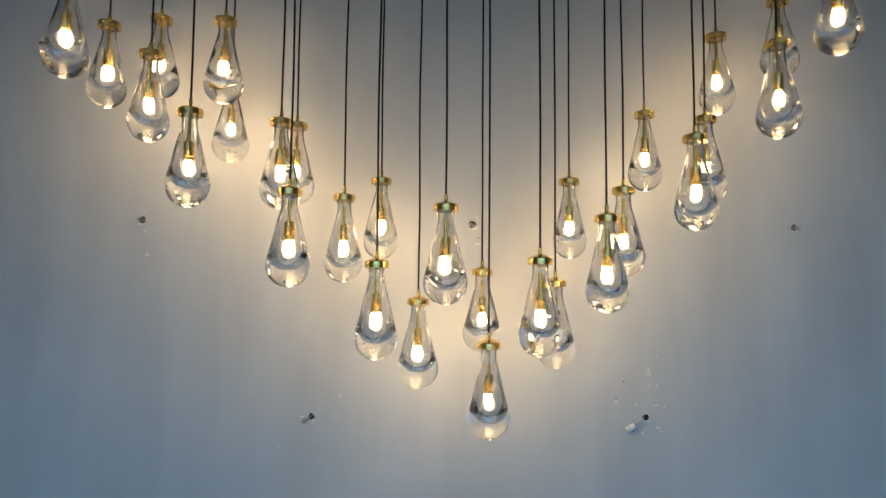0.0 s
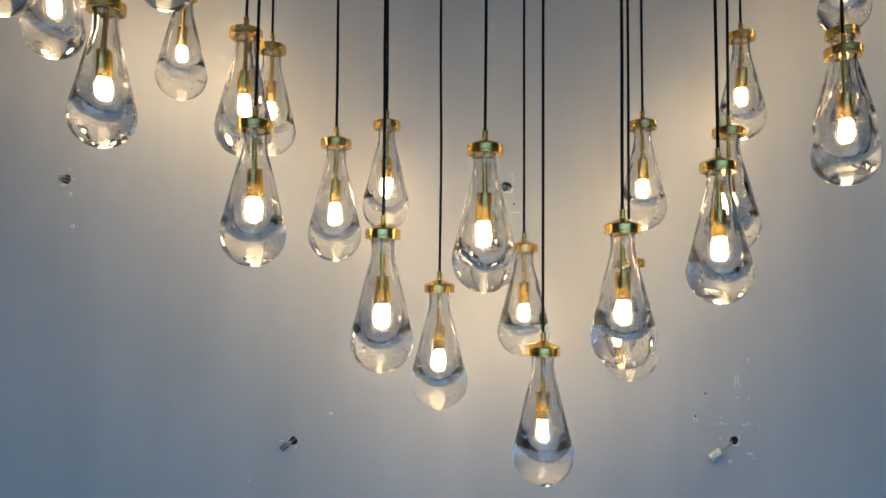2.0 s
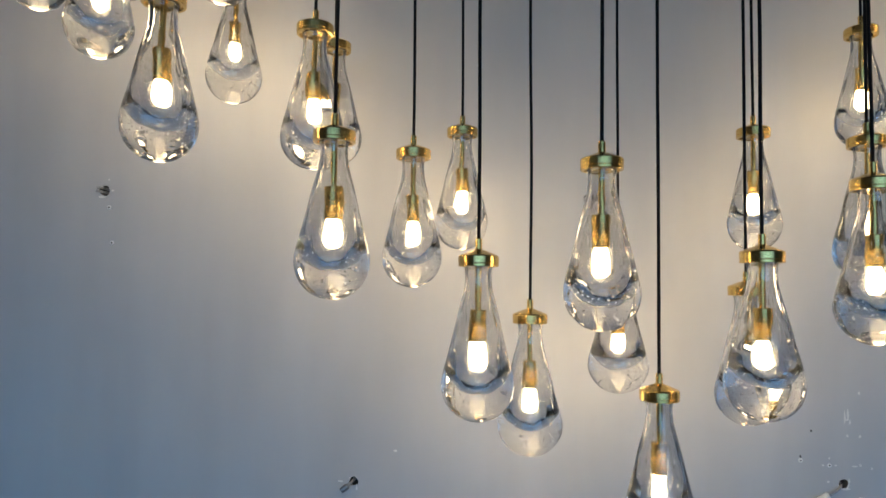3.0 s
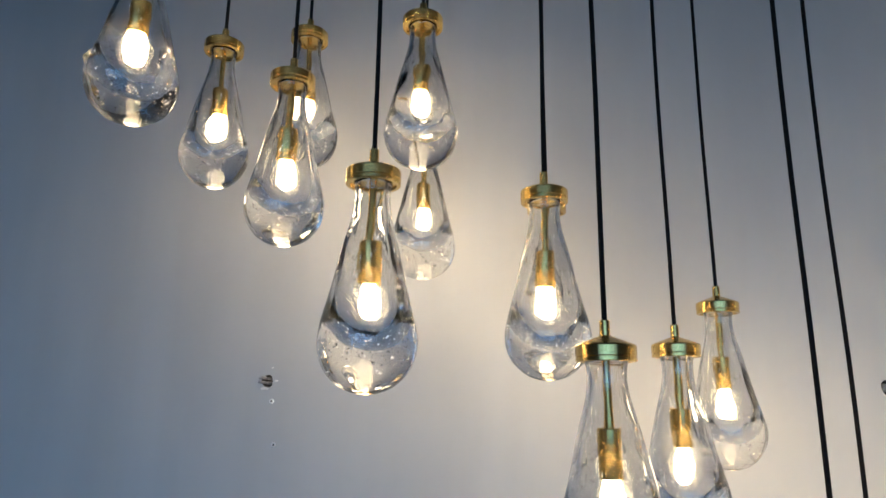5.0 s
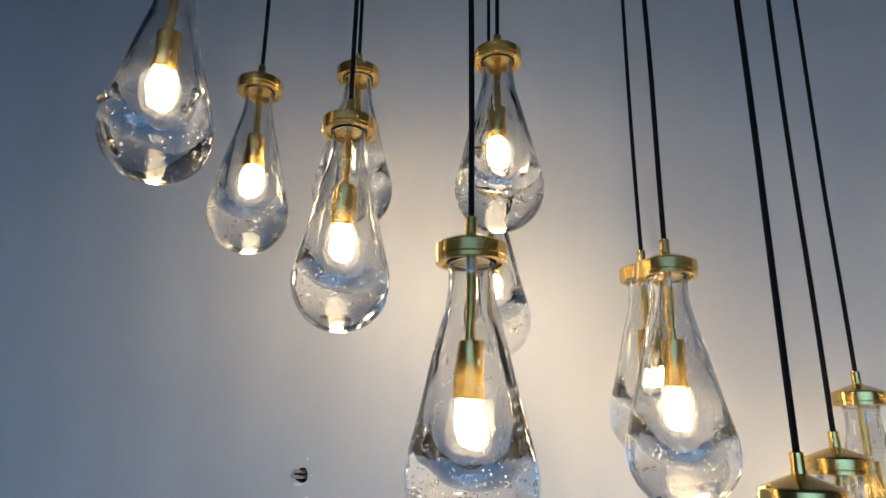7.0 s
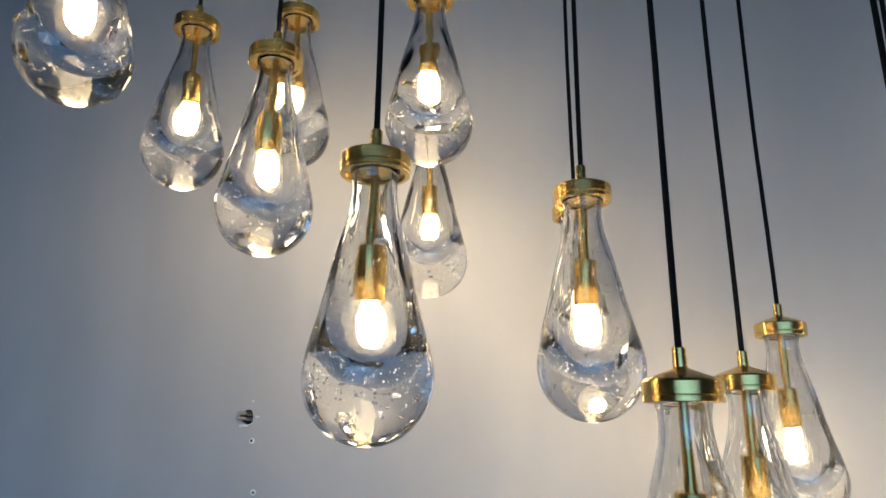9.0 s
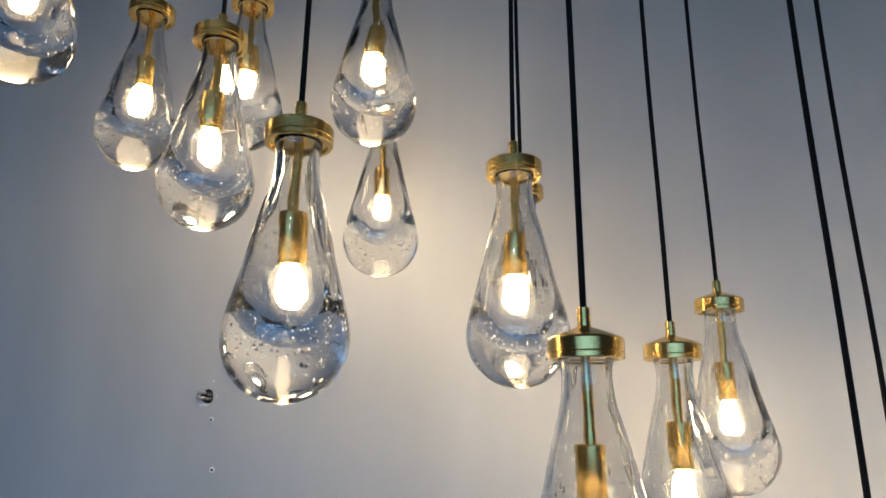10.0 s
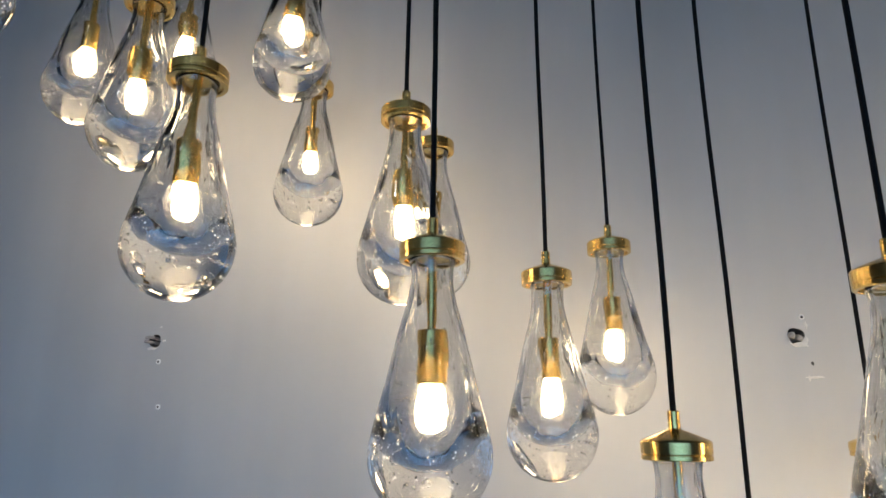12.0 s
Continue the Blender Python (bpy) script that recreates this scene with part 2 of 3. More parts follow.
WALL = structure("wall_north", bored_wall(), PAINT, "smooth grey painted display wall with drilled bores", "wall")
WALL.data.materials.append(HOLE_SHADE)
# assumed walls, out of view, that close the room for reflections
structure("wall_east", block(ROOM_X, ROOM_X + 0.15, ROOM_Y, WALL_Y + 0.2, 0, CEILING_Z), ROOM_PAINT, "assumed dark side wall, out of view", "wall")
structure("wall_west", block(-ROOM_X - 0.15, -ROOM_X, ROOM_Y, WALL_Y + 0.2, 0, CEILING_Z), ROOM_PAINT, "assumed dark side wall, out of view", "wall")
WINDOW = (-3.1, 3.1, 0.25, 2.75)        # the opening in the rear wall: x and z
south = block(-ROOM_X - 0.15, WINDOW[0], ROOM_Y - 0.4, ROOM_Y, 0, CEILING_Z)
block(WINDOW[1], ROOM_X + 0.15, ROOM_Y - 0.4, ROOM_Y, 0, CEILING_Z, 0, south)
block(WINDOW[0], WINDOW[1], ROOM_Y - 0.4, ROOM_Y, 0, WINDOW[2], 0, south)
block(WINDOW[0], WINDOW[1], ROOM_Y - 0.4, ROOM_Y, WINDOW[3], CEILING_Z, 0, south)
structure("wall_south", south, REAR_PAINT, "assumed dark grey rear wall, out of view, with a window opening", "wall")


# assumed window, out of view, put round the added fill lamp
def rear_window():
    x0, x1, z0, z1 = WINDOW
    top = tagged(new("assumed_window_1"), "assumed wide window in a dark frame, out of view", "window", kind="structure")
    top.location = (0, ROOM_Y - 0.36, 0)
    bar = 0.05
    for name, box in (("window_frame", (x0, x1, z0, z0 + bar)), ("window_frame", (x0, x1, z1 - bar, z1)), ("window_frame", (x0, x0 + bar, z0 + bar, z1 - bar)), ("window_frame", (x1 - bar, x1, z0 + bar, z1 - bar))):
        part(name, block(box[0], box[1], -0.03, 0.03, box[2], box[3], 0.004), GREY_PLASTIC, top, smooth=False)
    n = 4
    wide = (x1 - x0 - 2 * bar) / n
    for k in range(n):
        left = x0 + bar + k * wide
        if k:
            part("mullion", block(left - 0.02, left + 0.02, -0.03, 0.03, z0 + bar, z1 - bar, 0.003), GREY_PLASTIC, top, smooth=False)
        pane = part("pane", block(left + 0.022, left + wide - 0.022, -0.004, 0.004, z0 + bar, z1 - bar), GLASS_PANE, top, smooth=False)
        pane.visible_shadow = False


rear_window()
structure("floor", block(-ROOM_X - 0.15, ROOM_X + 0.15, ROOM_Y - 0.4, WALL_Y + 0.2, -0.1, -0.002), FLOOR_TILE, "assumed dark stone floor, out of view", "floor")
structure("ceiling", block(-ROOM_X - 0.15, ROOM_X + 0.15, ROOM_Y - 0.4, WALL_Y + 0.2, CEILING_Z + 0.002, CEILING_Z + 0.1), CEILING_PAINT, "assumed plain dark grey ceiling, out of view", "ceiling")


# ---- unseen downlights, assumed from glints in the glass, also cool fill ----
def downlight():
    top = thing("assumed_downlight", (0, 0, CEILING_Z), "assumed small round lit downlight in the ceiling, out of view", "downlight", "showroom ceiling downlights")
    part("trim_ring", lathe([(0.021, -0.001), (0.024, -0.005), (0.038, -0.004), (0.041, 0.001), (0.021, 0.001)], 24, closed=True, slim=1, tall=1), WHITE_PLASTIC, top)
    part("lens", lathe([(0.0, -0.002), (0.015, -0.002), (0.0205, -0.0005), (0.0205, 0.0015), (0.0, 0.0015)], 10, slim=1, tall=1), SPOT, top, "glowing cool white lens")
    return top


spot_rng = random.Random(21)
first_spot = downlight()
for row in range(4):
    for col in range(9):
        at = pose(-2.6 + 0.64 * col + spot_rng.uniform(-0.2, 0.2), -0.45 + 0.48 * row + spot_rng.uniform(-0.14, 0.14), CEILING_Z)
        if row == 0 and col == 0:
            first_spot.matrix_basis = at
        else:
            copy_thing(first_spot, at)


# ---- pendant lights ----
# one glass drop: (radius, distance below the cap)
OUTER = [(0.0245, 0.0000), (0.0225, 0.0080), (0.0218, 0.0200), (0.0243, 0.0400), (0.0310, 0.0650), (0.0375, 0.0900), (0.0435, 0.1150), (0.0496, 0.1390),
         (0.0548, 0.1580), (0.0584, 0.1730), (0.0598, 0.1850), (0.0580, 0.1995), (0.0522, 0.2140), (0.0426, 0.2262), (0.0302, 0.2355), (0.0156, 0.2413), (0.0, 0.2432)]
INNER = [(0.0180, 0.0000), (0.0170, 0.0100), (0.0166, 0.0200), (0.0190, 0.0400), (0.0255, 0.0650), (0.0315, 0.0900), (0.0368, 0.1120), (0.0405, 0.1302),
         (0.0418, 0.1452), (0.0400, 0.1601), (0.0350, 0.1735), (0.0268, 0.1843), (0.0150, 0.1917), (0.0000, 0.1945)]
CAP_HALF = 0.009
SEGMENTS = 48
BUBBLES = 760


def glass_drop(rng, width=1.0, knob=None):
    """A hand-blown drop: hollow above, solid below, a little uneven."""
    lean, off = rng.uniform(0, 6.28), rng.uniform(0.0005, 0.0018)
    seedv = Vector((rng.uniform(-50, 50), rng.uniform(-50, 50), 0))
    fat, deep = width * 0.985, rng.uniform(-0.006, 0.006)

    def outer_bend(x, y, z, a):
        n = noise.noise(Vector((x, y, z)) * 22 + seedv) * 0.016 + noise.noise(Vector((x, y, z * 0.4)) * 60 + seedv) * 0.014
        if knob is not None:    # a small blown-out knob on one side
            side = (a - knob + math.pi) % (2 * math.pi) - math.pi
            n += 0.13 * math.exp(-(side / 0.16) ** 2 - ((z + 0.150) / 0.0055) ** 2)
        return (x * (fat + n), y * (fat + n), z)

    def inner_bend(x, y, z, a):
        n = noise.noise(Vector((x, y, z * 0.6)) * 30 - seedv) * 0.05 + noise.noise(Vector((x, y, z * 0.25)) * 90 - seedv) * 0.035
        low = min(1.0, max(0.0, -z / 0.15))
        tip = off * low * 1.8
        slant = (x * math.cos(lean) + y * math.sin(lean)) * 0.16 * low
        return (x * (fat + n) + tip * math.cos(lean), y * (fat + n) + tip * math.sin(lean), z + (deep + slant) * low * low)

    z0 = -CAP_HALF + 0.002
    out = [(max(0, p[0]), z0 - p[1]) for p in spline(OUTER, 4)]
    inn = [(max(0, p[0]), z0 - p[1]) for p in spline(INNER, 4)]
    out[-1], inn[-1] = (0, out[-1][1]), (0, inn[-1][1])
    turn = len(out)
    count = [0]

    def both(x, y, z, a):
        count[0] += 1
        return outer_bend(x, y, z, a) if count[0] <= (turn - 1) * SEGMENTS + 1 else inner_bend(x, y, z, a)

    bm = lathe(list(reversed(out)) + inn, SEGMENTS, both)
    bm.normal_update()
    lowest = min(bm.faces, key=lambda f: f.calc_center_median().z)
    if lowest.normal.z > 0:
        bmesh.ops.reverse_faces(bm, faces=bm.faces)
    return bm


def bubble_ball():
    bm = bmesh.new()
    bmesh.ops.create_icosphere(bm, subdivisions=1, radius=1.0)
    bm.verts.index_update()
    ball = np.array([v.co[:] for v in bm.verts]), [tuple(v.index for v in reversed(f.verts)) for f in bm.faces]
    bm.free()
    return ball


def with_bubbles(bm, rng, width):
    """The drop's mesh with small air bubbles in the thick glass, some as white glint specks."""
    bm.normal_update()
    bm.verts.index_update()
    verts = [tuple(v.co) for v in bm.verts]
    faces = [tuple(v.index for v in f.verts) for f in bm.faces]
    bm.free()
    z0 = -CAP_HALF + 0.002
    ball, sides = BALL
    slots = [0] * len(faces)
    for k in range(BUBBLES):
        a = rng.uniform(0, 6.283)
        streak = k % 8 == 0     # drawn-out bubbles up the thin side
        if streak:
            s = rng.uniform(0.045, 0.135)
        else:
            s = rng.choice((rng.uniform(0.135, 0.195), rng.uniform(0.150, 0.205), rng.uniform(0.165, 0.228), rng.uniform(0.10, 0.16)))
        lo, hi = radius_at(INNER, s) + 0.0026, radius_at(OUTER, s) - 0.0022
        if s > 0.19:
            lo = 0.0
        if hi <= lo:
            continue
        r = 0.88 * 0.985 * width * (lo + (hi - lo) * (rng.random() ** 0.6 if s > 0.19 else rng.random() ** 1.4))
        # four in ten are white specks in place of sparkling highlights
        glint = k % 10 < 4
        size = 0.00030 + 0.00048 * rng.random() ** 2 if glint else 0.00034 + 0.00074 * rng.random() ** 2
        shape = np.array((0.55, 0.55, rng.uniform(3, 6))) if streak else np.array((1, 1, rng.uniform(0.8, 1.3)))
        base = len(verts)
        verts.extend(map(tuple, ball * shape * size + np.array((r * math.cos(a), r * math.sin(a), 0.89 * (z0 - s)))))
        faces.extend(tuple(i + base for i in (reversed(f) if glint else f)) for f in sides)
        slots.extend([int(glint)] * len(sides))
    me = bpy.data.meshes.new("glass_shade")
    me.from_pydata(verts, [], faces)
    me.polygons.foreach_set("use_smooth", [True] * len(me.polygons))
    me.materials.append(GLASS)
    me.materials.append(GLINT_SPECK)
    me.polygons.foreach_set("material_index", slots)
    return me


def radius_at(profile, s):
    if s >= profile[-1][1]:
        return 0.0
    return float(np.interp(s, [p[1] for p in profile], [p[0] for p in profile]))


def brass_cap():
    h = CAP_HALF
    prof = [(0.0, h + 0.0275), (0.0044, h + 0.0275), (0.0053, h + 0.0265), (0.0055, h + 0.0108), (0.0064, h + 0.0098), (0.0105, h + 0.0083), (0.0200, h + 0.0044),
            (0.0272, h + 0.0014), (0.0298, h + 0.0001), (0.0310, h - 0.0016), (0.0310, -h + 0.0062), (0.0306, -h + 0.0056), (0.0298, -h + 0.0052),
            (0.0298, -h + 0.0046), (0.0308, -h + 0.0042), (0.0308, -h + 0.0008), (0.0300, -h), (0.0262, -h), (0.0255, -h + 0.003), (0.0, -h + 0.003)]
    return lathe(prof, 48, slim=0.94)


def stem_bar():
    return lathe([(0.0, -CAP_HALF + 0.003), (0.0050, -CAP_HALF + 0.003), (0.0050, -0.0800), (0.0, -0.0800)], 20)


def socket_sleeve():
    t, b = -0.0785, -0.1290
    return lathe([(0.0, t), (0.0122, t), (0.0130, t - 0.0010), (0.0130, b + 0.0006), (0.0126, b), (0.0112, b), (0.0110, b + 0.012), (0.0, b + 0.012)], 32)


def bulb_lamp():
    t = -0.1275
    return lathe(spline([(0.0078, t + 0.008), (0.0082, t), (0.0112, t - 0.008), (0.0130, t - 0.020), (0.0140, t - 0.034), (0.0130, t - 0.046), (0.0088, t - 0.0540), (0.0, t - 0.0570)], 2), 24)


# added shell, wider than the glowing core, for the soft halo
def glow_shell():
    t = -0.1275
    return lathe(spline([(0.0104, t + 0.008), (0.0108, t), (0.0150, t - 0.006), (0.0188, t - 0.019), (0.0206, t - 0.035), (0.0186, t - 0.051), (0.0116, t - 0.0610), (0.0, t - 0.0645)], 2), 24)


def cord_line(rng, length):
    a, b, p, q = rng.uniform(0.0006, 0.0018), rng.uniform(0.0006, 0.0016), rng.uniform(0, 6.28), rng.uniform(0, 6.28)
    base = (CAP_HALF + 0.025) * 0.89
    n = 24
    pts = []
    for k in range(n + 1):
        z = base + (length - base) * k / n
        f = min(1.0, k / 5)
        pts.append((f * a * math.sin(9 * z + p), f * b * math.sin(7 * z + q), z))
    return tube(pts, 0.0026, 10)


def pendant(place, seed, width, length, knob=None):
    rng = random.Random(seed)
    x, y, z = place
    top = thing("pendant_light", (x, y, z), "lit clear glass teardrop pendant with brushed brass cap on black cord", "pendant light", "teardrop pendant lights of the cluster")
    top.rotation_euler = (0, 0, rng.uniform(0, 6.28))
    part("cord", cord_line(rng, CEILING_Z - z), CORD, top, "thin black textile cord")
    made = {}
    for name, me in PENDANT_MESHES.items():
        ob = made[name] = new(name, me)
        ob.parent = made["bulb_halo"] if name == "bulb_core" else top
        tagged(ob, PENDANT_LABELS[name])
    shade = tagged(new("glass_shade", with_bubbles(glass_drop(rng, width, knob - top.rotation_euler.z if knob else None), rng, width)), "thick clear hand-blown glass drop with fine bubbles and white glint specks")
    shade.parent, shade.scale.z = top, length
    shade.visible_shadow = False
    return top


BALL = bubble_ball()
PENDANT_MESHES = {"cap": mesh_of("cap", brass_cap(), BRASS), "stem": mesh_of("stem", stem_bar(), BRASS),
                  "socket": mesh_of("socket", socket_sleeve(), BRASS), "bulb_halo": mesh_of("bulb_halo", glow_shell(), GLOW_HAZE), "bulb_core": mesh_of("bulb_core", bulb_lamp(), GLOW)}
PENDANT_LABELS = {"cap": "brushed brass cap with a short cord collar", "stem": "slim brass rod", "socket": "brass socket sleeve", "bulb_halo": "added thin haze shell for the lens glow", "bulb_core": "glowing warm white bulb core"}
for me in PENDANT_MESHES.values():
    if me.name not in ("bulb_halo", "bulb_core"):
        me.set_sharp_from_angle(angle=radians(35))

PENDANTS = [
    (-0.898, 1.720, 2.319), (-0.896, 1.918, 2.306), (-0.744, 1.826, 2.194), (-0.782, 1.972, 2.348), (-0.588, 1.912, 2.321),
    (-0.600, 1.712, 2.015), (-0.609, 2.061, 2.196), (-0.421, 1.857, 2.034), (-0.415, 2.036, 2.073), (-0.368, 1.728, 1.834),
    (-0.264, 1.922, 1.851), (-0.175, 2.058, 1.922), (-0.165, 1.771, 1.668), (-0.065, 1.930, 1.579), (-0.002, 1.716, 1.800),
    (0.113, 2.030, 1.663), (0.110, 1.812, 1.474), (0.221, 1.722, 1.677), (0.298, 1.922, 1.630), (0.355, 2.003, 1.918),
    (0.380, 1.724, 1.780), (0.461, 1.851, 1.869), (0.583, 2.036, 2.124), (0.597, 1.727, 1.977), (0.675, 1.843, 2.057),
    (0.770, 1.974, 2.334), (0.788, 1.696, 2.201), (0.950, 1.970, 2.440), (0.942, 1.700, 2.406),
]
WIDTHS = {1: 0.94, 2: 0.955, 5: 0.97, 7: 0.975, 10: 0.96, 11: 0.965, 13: 1.04, 15: 1.05, 19: 0.90, 22: 0.93, 25: 0.95}     # drops that came out slimmer
LENGTHS = {3: 0.985, 6: 1.01, 12: 1.02, 13: 1.015, 14: 1.02, 16: 1.02, 19: 0.97, 26: 1.02}       # and those a little shorter or longer
for n, place in enumerate(PENDANTS):
    pendant(place, 100 + n, WIDTHS.get(n, 1.0), LENGTHS.get(n, 1.0), radians(212) if n == 0 else None)


# ---- marks and wiring on the display wall ----
def flake(rng, w, h, thick=0.0012):
    """A ragged chip of bare plaster."""
    bm = bmesh.new()
    n = 9
    ring = [(w / 2 * rng.uniform(0.6, 1.15) * math.cos(2 * math.pi * k / n), h / 2 * rng.uniform(0.6, 1.15) * math.sin(2 * math.pi * k / n)) for k in range(n)]
    back = [bm.verts.new((x, 0.0005, z)) for x, z in ring]
    front = [bm.verts.new((x * 0.8, -thick * rng.uniform(0.5, 1.0), z * 0.8)) for x, z in ring]
    for k in range(n):
        bm.faces.new((back[k], back[(k + 1) % n], front[(k + 1) % n], front[k]))
    bm.faces.new(front)
    bm.faces.new(back)
    bmesh.ops.recalc_face_normals(bm, faces=bm.faces)
    return bm


def screw_plug():
    """A ring of plastic plug with a dark middle, flush in the wall."""
    bm = lathe([(0.0022, 0.0016), (0.0026, 0.0018), (0.0042, 0.0016), (0.0050, 0.0004), (0.0050, -0.002), (0.0022, -0.002)], 14, closed=True)
    bmesh.ops.rotate(bm, verts=bm.verts, cent=(0, 0, 0), matrix=Matrix.Rotation(radians(90), 3, "X"))
    return bm


def plug_core():
    bm = lathe([(0.0, 0.0008), (0.0024, 0.0008), (0.0024, -0.002), (0.0, -0.002)], 12)
    bmesh.ops.rotate(bm, verts=bm.verts, cent=(0, 0, 0), matrix=Matrix.Rotation(radians(90), 3, "X"))
    return bm


mark_rng = random.Random(7)
# x, z, width, height
CHIPS = [(-0.906, 1.8045, 0.014, 0.004), (-0.8845, 1.8175, 0.005, 0.003), (-0.892, 1.840, 0.004, 0.002), (0.103, 1.8025, 0.017, 0.006), (0.110, 1.808, 0.006, 0.007),
         (0.113, 1.830, 0.003, 0.008), (0.118, 1.7555, 0.022, 0.0028), (0.1085, 1.754, 0.003, 0.006), (1.114, 1.816, 0.007, 0.005), (1.108, 1.805, 0.004, 0.003),
         (0.629, 1.225, 0.014, 0.003), (0.636, 1.241, 0.003, 0.007), (0.629, 1.371, 0.003, 0.020), (0.636, 1.374, 0.003, 0.024), (0.6325, 1.366, 0.008, 0.0025), (0.640, 1.361, 0.0025, 0.010),
         (0.634, 1.333, 0.005, 0.004), (0.660, 1.332, 0.004, 0.005), (0.648, 1.271, 0.009, 0.003), (0.660, 1.273, 0.005, 0.005), (0.684, 1.267, 0.004, 0.005),
         (0.661, 1.206, 0.010, 0.005), (0.670, 1.196, 0.005, 0.004), (0.613, 1.189, 0.009, 0.006), (0.592, 1.240, 0.004, 0.004), (0.582, 1.273, 0.004, 0.003), (0.608, 1.273, 0.004, 0.003),
         (0.595, 1.287, 0.003, 0.004), (0.660, 1.420, 0.004, 0.006), (-0.407, 1.236, 0.008, 0.003), (-0.374, 1.223, 0.004, 0.008), (-0.297, 1.297, 0.006, 0.004), (-0.476, 1.150, 0.004, 0.004)]
for x, z, w, h in CHIPS:
    part("plaster_chip", flake(mark_rng, w * 1.5, h * 1.6), PLASTER, WALL, place=(x, WALL_Y, z), smooth=False)


def plaster_rim(rng, radius, start, end, width):
    """A ragged crescent of bare plaster broken out along the edge of a bore; angles in degrees, from the right, anticlockwise."""
    bm = bmesh.new()
    n, rows = 14, []
    for k in range(n + 1):
        a, f = radians(start + (end - start) * k / n), math.sin(math.pi * k / n)
        w = width * (0.25 + 0.75 * f) * rng.uniform(0.7, 1.2)
        rows.append([bm.verts.new((r * math.cos(a), y, r * math.sin(a))) for r, y in ((radius * 1.03, 0.0005), (radius * 1.03, -0.0008), (radius + w * 0.7, -0.0010), (radius + w, 0.0005))])
    for a, b in zip(rows, rows[1:]):
        for k in range(4):
            bm.faces.new((a[k], a[(k + 1) % 4], b[(k + 1) % 4], b[k]))
    bm.faces.new(rows[0])
    bm.faces.new(rows[-1])
    bmesh.ops.recalc_face_normals(bm, faces=bm.faces)
    return bm


for x, z, radius, start, end, width in [(-0.900, 1.817, 0.0112, 225, 320, 0.0028), (0.097, 1.815, 0.0122, 215, 345, 0.0048), (1.100, 1.818, 0.0102, 200, 300, 0.0022),
                                        (0.624, 1.236, 0.0102, 190, 395, 0.0030), (-0.380, 1.236, 0.0096, 110, 170, 0.0022)]:
    part("plaster_rim", plaster_rim(mark_rng, radius, start, end, width), PLASTER, WALL, place=(x, WALL_Y, z), smooth=False)
plug_mesh, core_mesh = mesh_of("screw_plug", screw_plug(), WHITE_PLASTIC), mesh_of("plug_core", plug_core(), BLACK)
for x, z in [(-0.890, 1.783), (-0.8815, 1.711), (0.108, 1.842), (0.595, 1.273), (0.535, 1.283)]:
    plug = new("screw_plug", plug_mesh)
    plug.parent, plug.location = WALL, (x, WALL_Y, z)
    core = new("plug_core", core_mesh)
    core.parent = plug
# dents drawn as thin flakes, the shade of each in its colour
for x, z in [(0.1145, 1.775), (0.535, 1.291), (0.558, 1.343)]:
    part("nail_dent", flake(mark_rng, 0.006, 0.007, 0.0008), HOLE_SHADE, WALL, place=(x, WALL_Y, z), smooth=False)


def wire_ends(x, z, label, bends, tip=None):
    """Short lengths of cable that poke out of a bore; the plug behind them fills its depth."""
    top = thing("wall_wire", (x, WALL_Y, z), label, "wire", "wire ends in the wall bores")
    for pts, radius, mat in bends:
        part("cable", tube(spline3(pts), radius, 8), mat, top)
    if tip:
        (tx, ty, tz), turn = tip
        bm = block(-0.0145, 0.0145, -0.004, 0.004, -0.0100, 0.0100, 0.0008)
        plugbody = part("connector", bm, WHITE_PLASTIC, top, "white plastic two-way terminal block", (tx, ty, tz))
        plugbody.rotation_euler = (0, radians(turn), 0)
        for k in (-1, 1):
            part("terminal_slot", block(-0.0080, 0.0030, -0.0046, -0.0036, k * 0.0035 - 0.0009, k * 0.0035 + 0.0009), GREY_PLASTIC, plugbody)
    return top


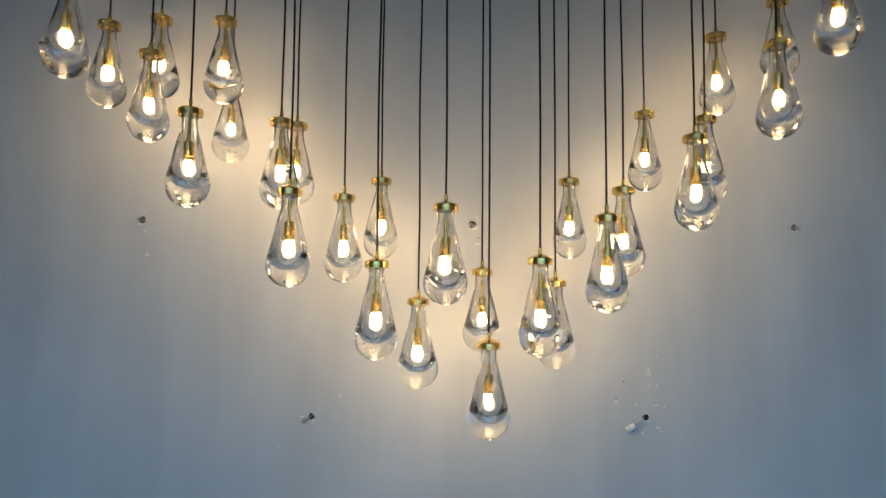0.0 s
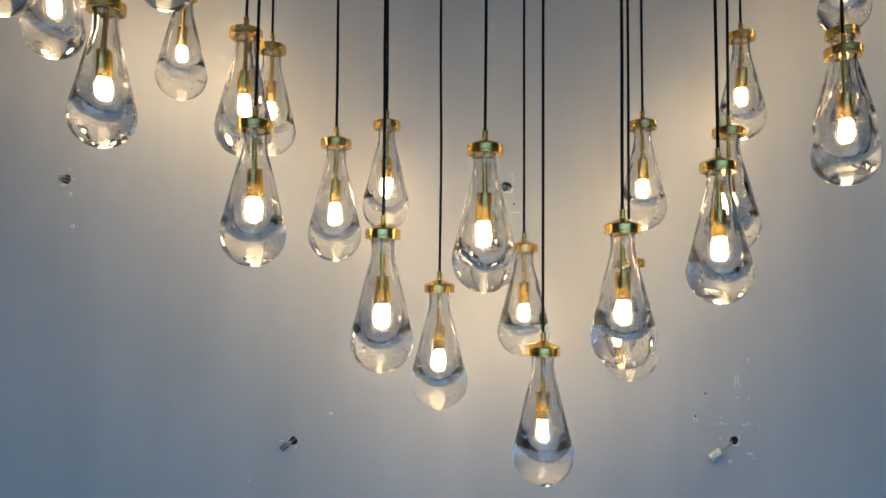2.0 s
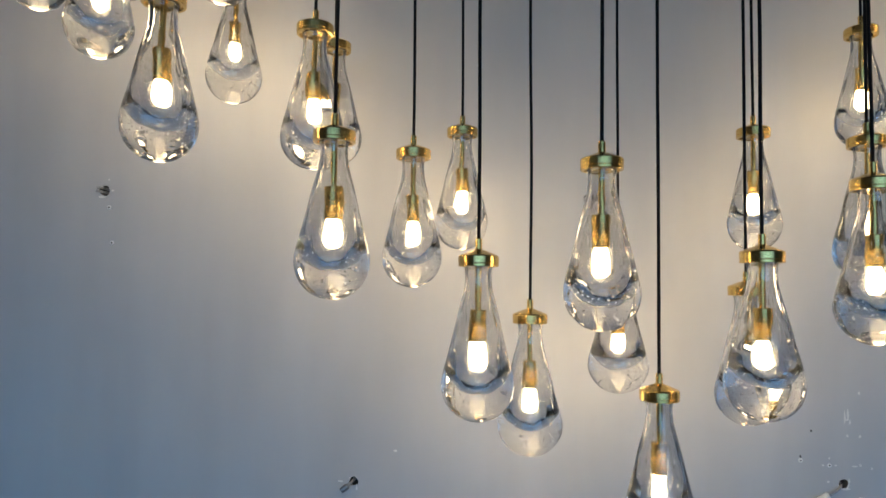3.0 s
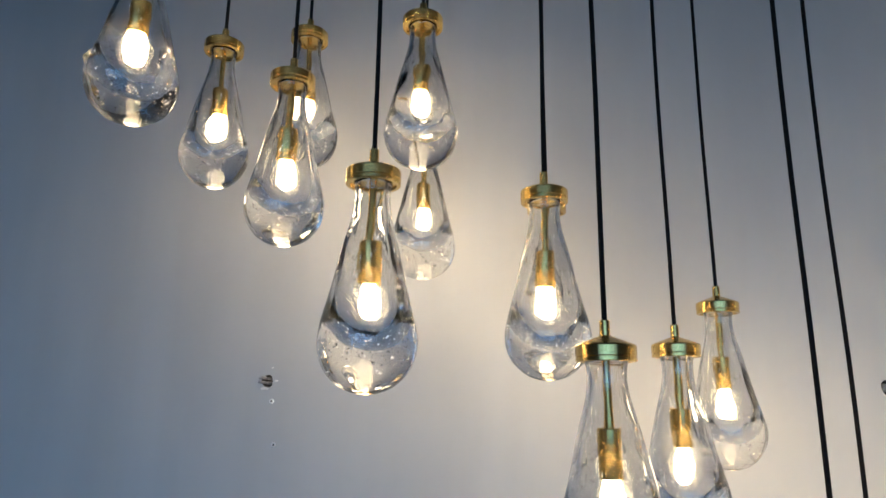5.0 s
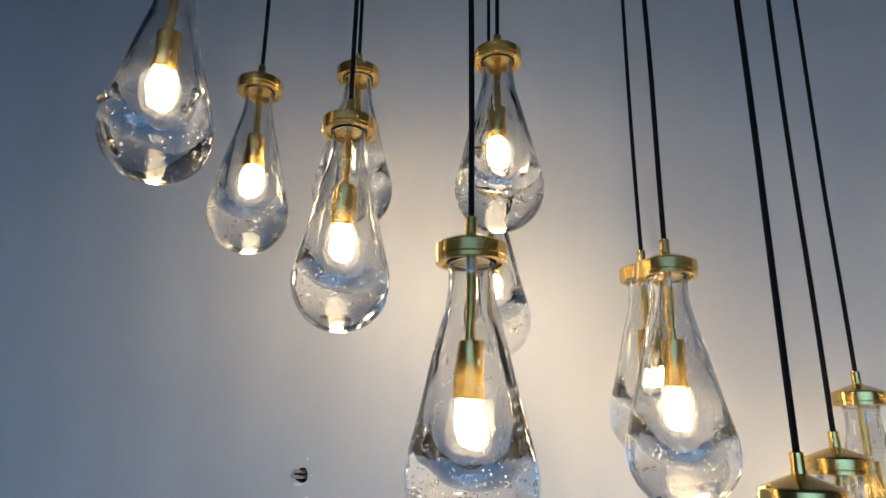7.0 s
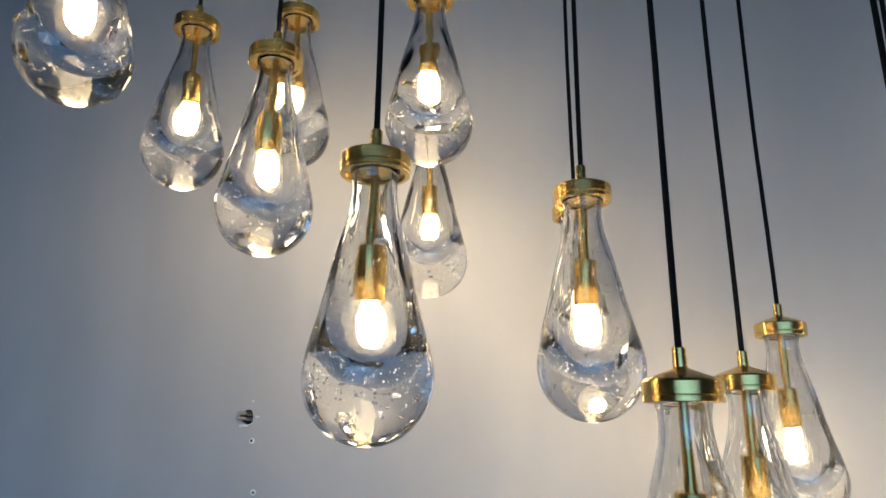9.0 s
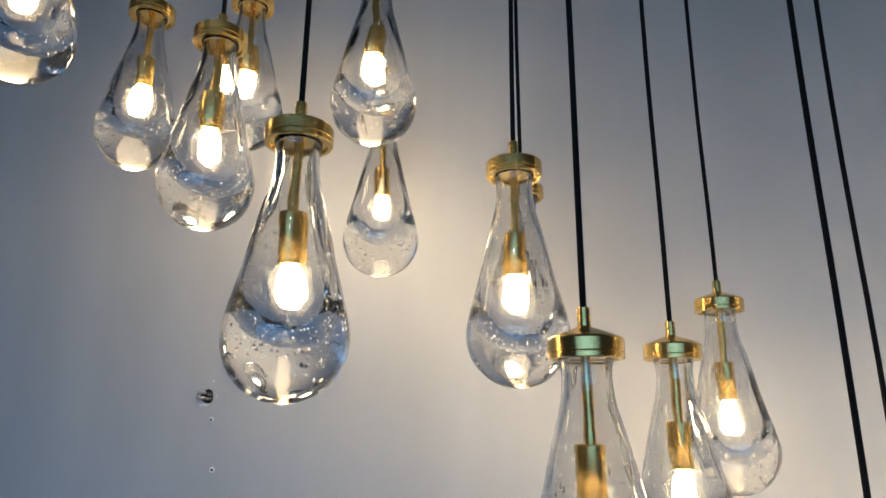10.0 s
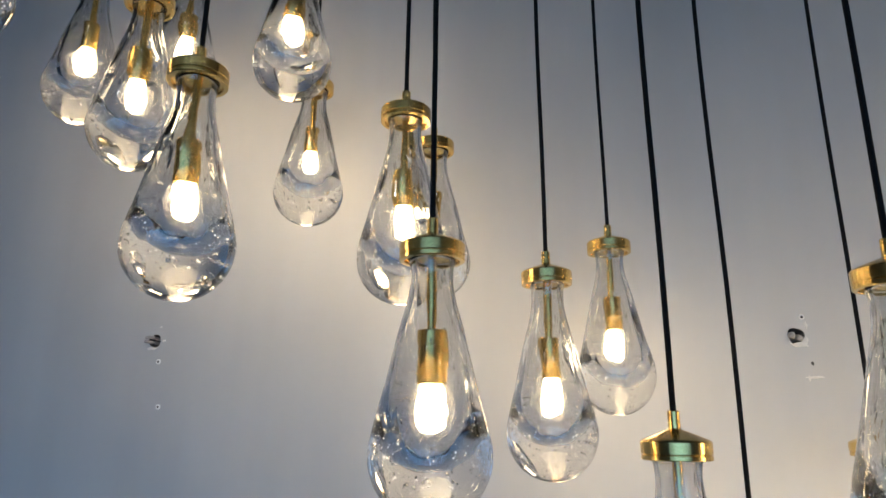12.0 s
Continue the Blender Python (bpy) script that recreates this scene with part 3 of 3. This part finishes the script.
def spline3(points, steps=4):
    pts = [Vector(p) for p in points]
    pts = [pts[0] * 2 - pts[1]] + pts + [pts[-1] * 2 - pts[-2]]
    out = []
    for i in range(1, len(pts) - 2):
        p0, p1, p2, p3 = pts[i - 1:i + 3]
        for k in range(steps):
            t = k / steps
            out.append(tuple(0.5 * (2 * p1 + (p2 - p0) * t + (2 * p0 - 5 * p1 + 4 * p2 - p3) * t * t + (3 * p1 - p0 - 3 * p2 + p3) * t ** 3)))
    out.append(tuple(pts[-2]))
    return out


STUB = "cut grey wire ends poking out of a wall bore"
wire_ends(-0.900, 1.817, STUB, [([(0.003, 0.06, 0.003), (0.001, 0.01, 0.004), (-0.006, -0.006, 0.006), (-0.012, -0.009, 0.005)], 0.0026, GREY_PLASTIC),
                                ([(0.002, 0.06, -0.003), (0.000, 0.01, -0.003), (-0.007, -0.006, -0.002), (-0.013, -0.008, -0.001)], 0.0026, GREY_PLASTIC)])
wire_ends(0.097, 1.815, STUB, [([(-0.004, 0.06, 0.003), (-0.004, 0.01, 0.002), (-0.006, -0.002, 0.001), (-0.008, -0.004, -0.003)], 0.0046, GREY_PLASTIC),
                               ([(0.004, 0.06, -0.003), (0.005, 0.01, -0.002), (0.004, -0.002, -0.004), (0.006, -0.004, -0.001)], 0.0046, GREY_PLASTIC)])
wire_ends(1.100, 1.818, STUB, [([(0.001, 0.06, 0.002), (0.000, 0.01, 0.003), (0.008, -0.006, 0.002), (0.015, -0.010, 0.000)], 0.0026, GREY_PLASTIC),
                               ([(0.001, 0.06, -0.003), (0.001, 0.01, -0.003), (0.008, -0.005, -0.004), (0.013, -0.007, -0.006)], 0.0026, GREY_PLASTIC)])
wire_ends(-0.380, 1.236, "grey cable end with a worn sleeve hanging from a wall bore", [([(0.001, 0.06, 0.001), (-0.001, 0.01, 0.000), (-0.010, -0.008, -0.006), (-0.022, -0.010, -0.015)], 0.0030, GREY_PLASTIC),
                               ([(-0.011, -0.0085, -0.0068), (-0.015, -0.010, -0.0095), (-0.023, -0.0105, -0.0160)], 0.0058, STEEL)])
wire_ends(0.624, 1.236, "dark wire with a white terminal block hanging from a wall bore", [([(0.001, 0.06, 0.001), (-0.001, 0.01, -0.001), (-0.015, -0.008, -0.009), (-0.036, -0.010, -0.021)], 0.0022, GREY_PLASTIC)], ((-0.049, -0.011, -0.030), -30))
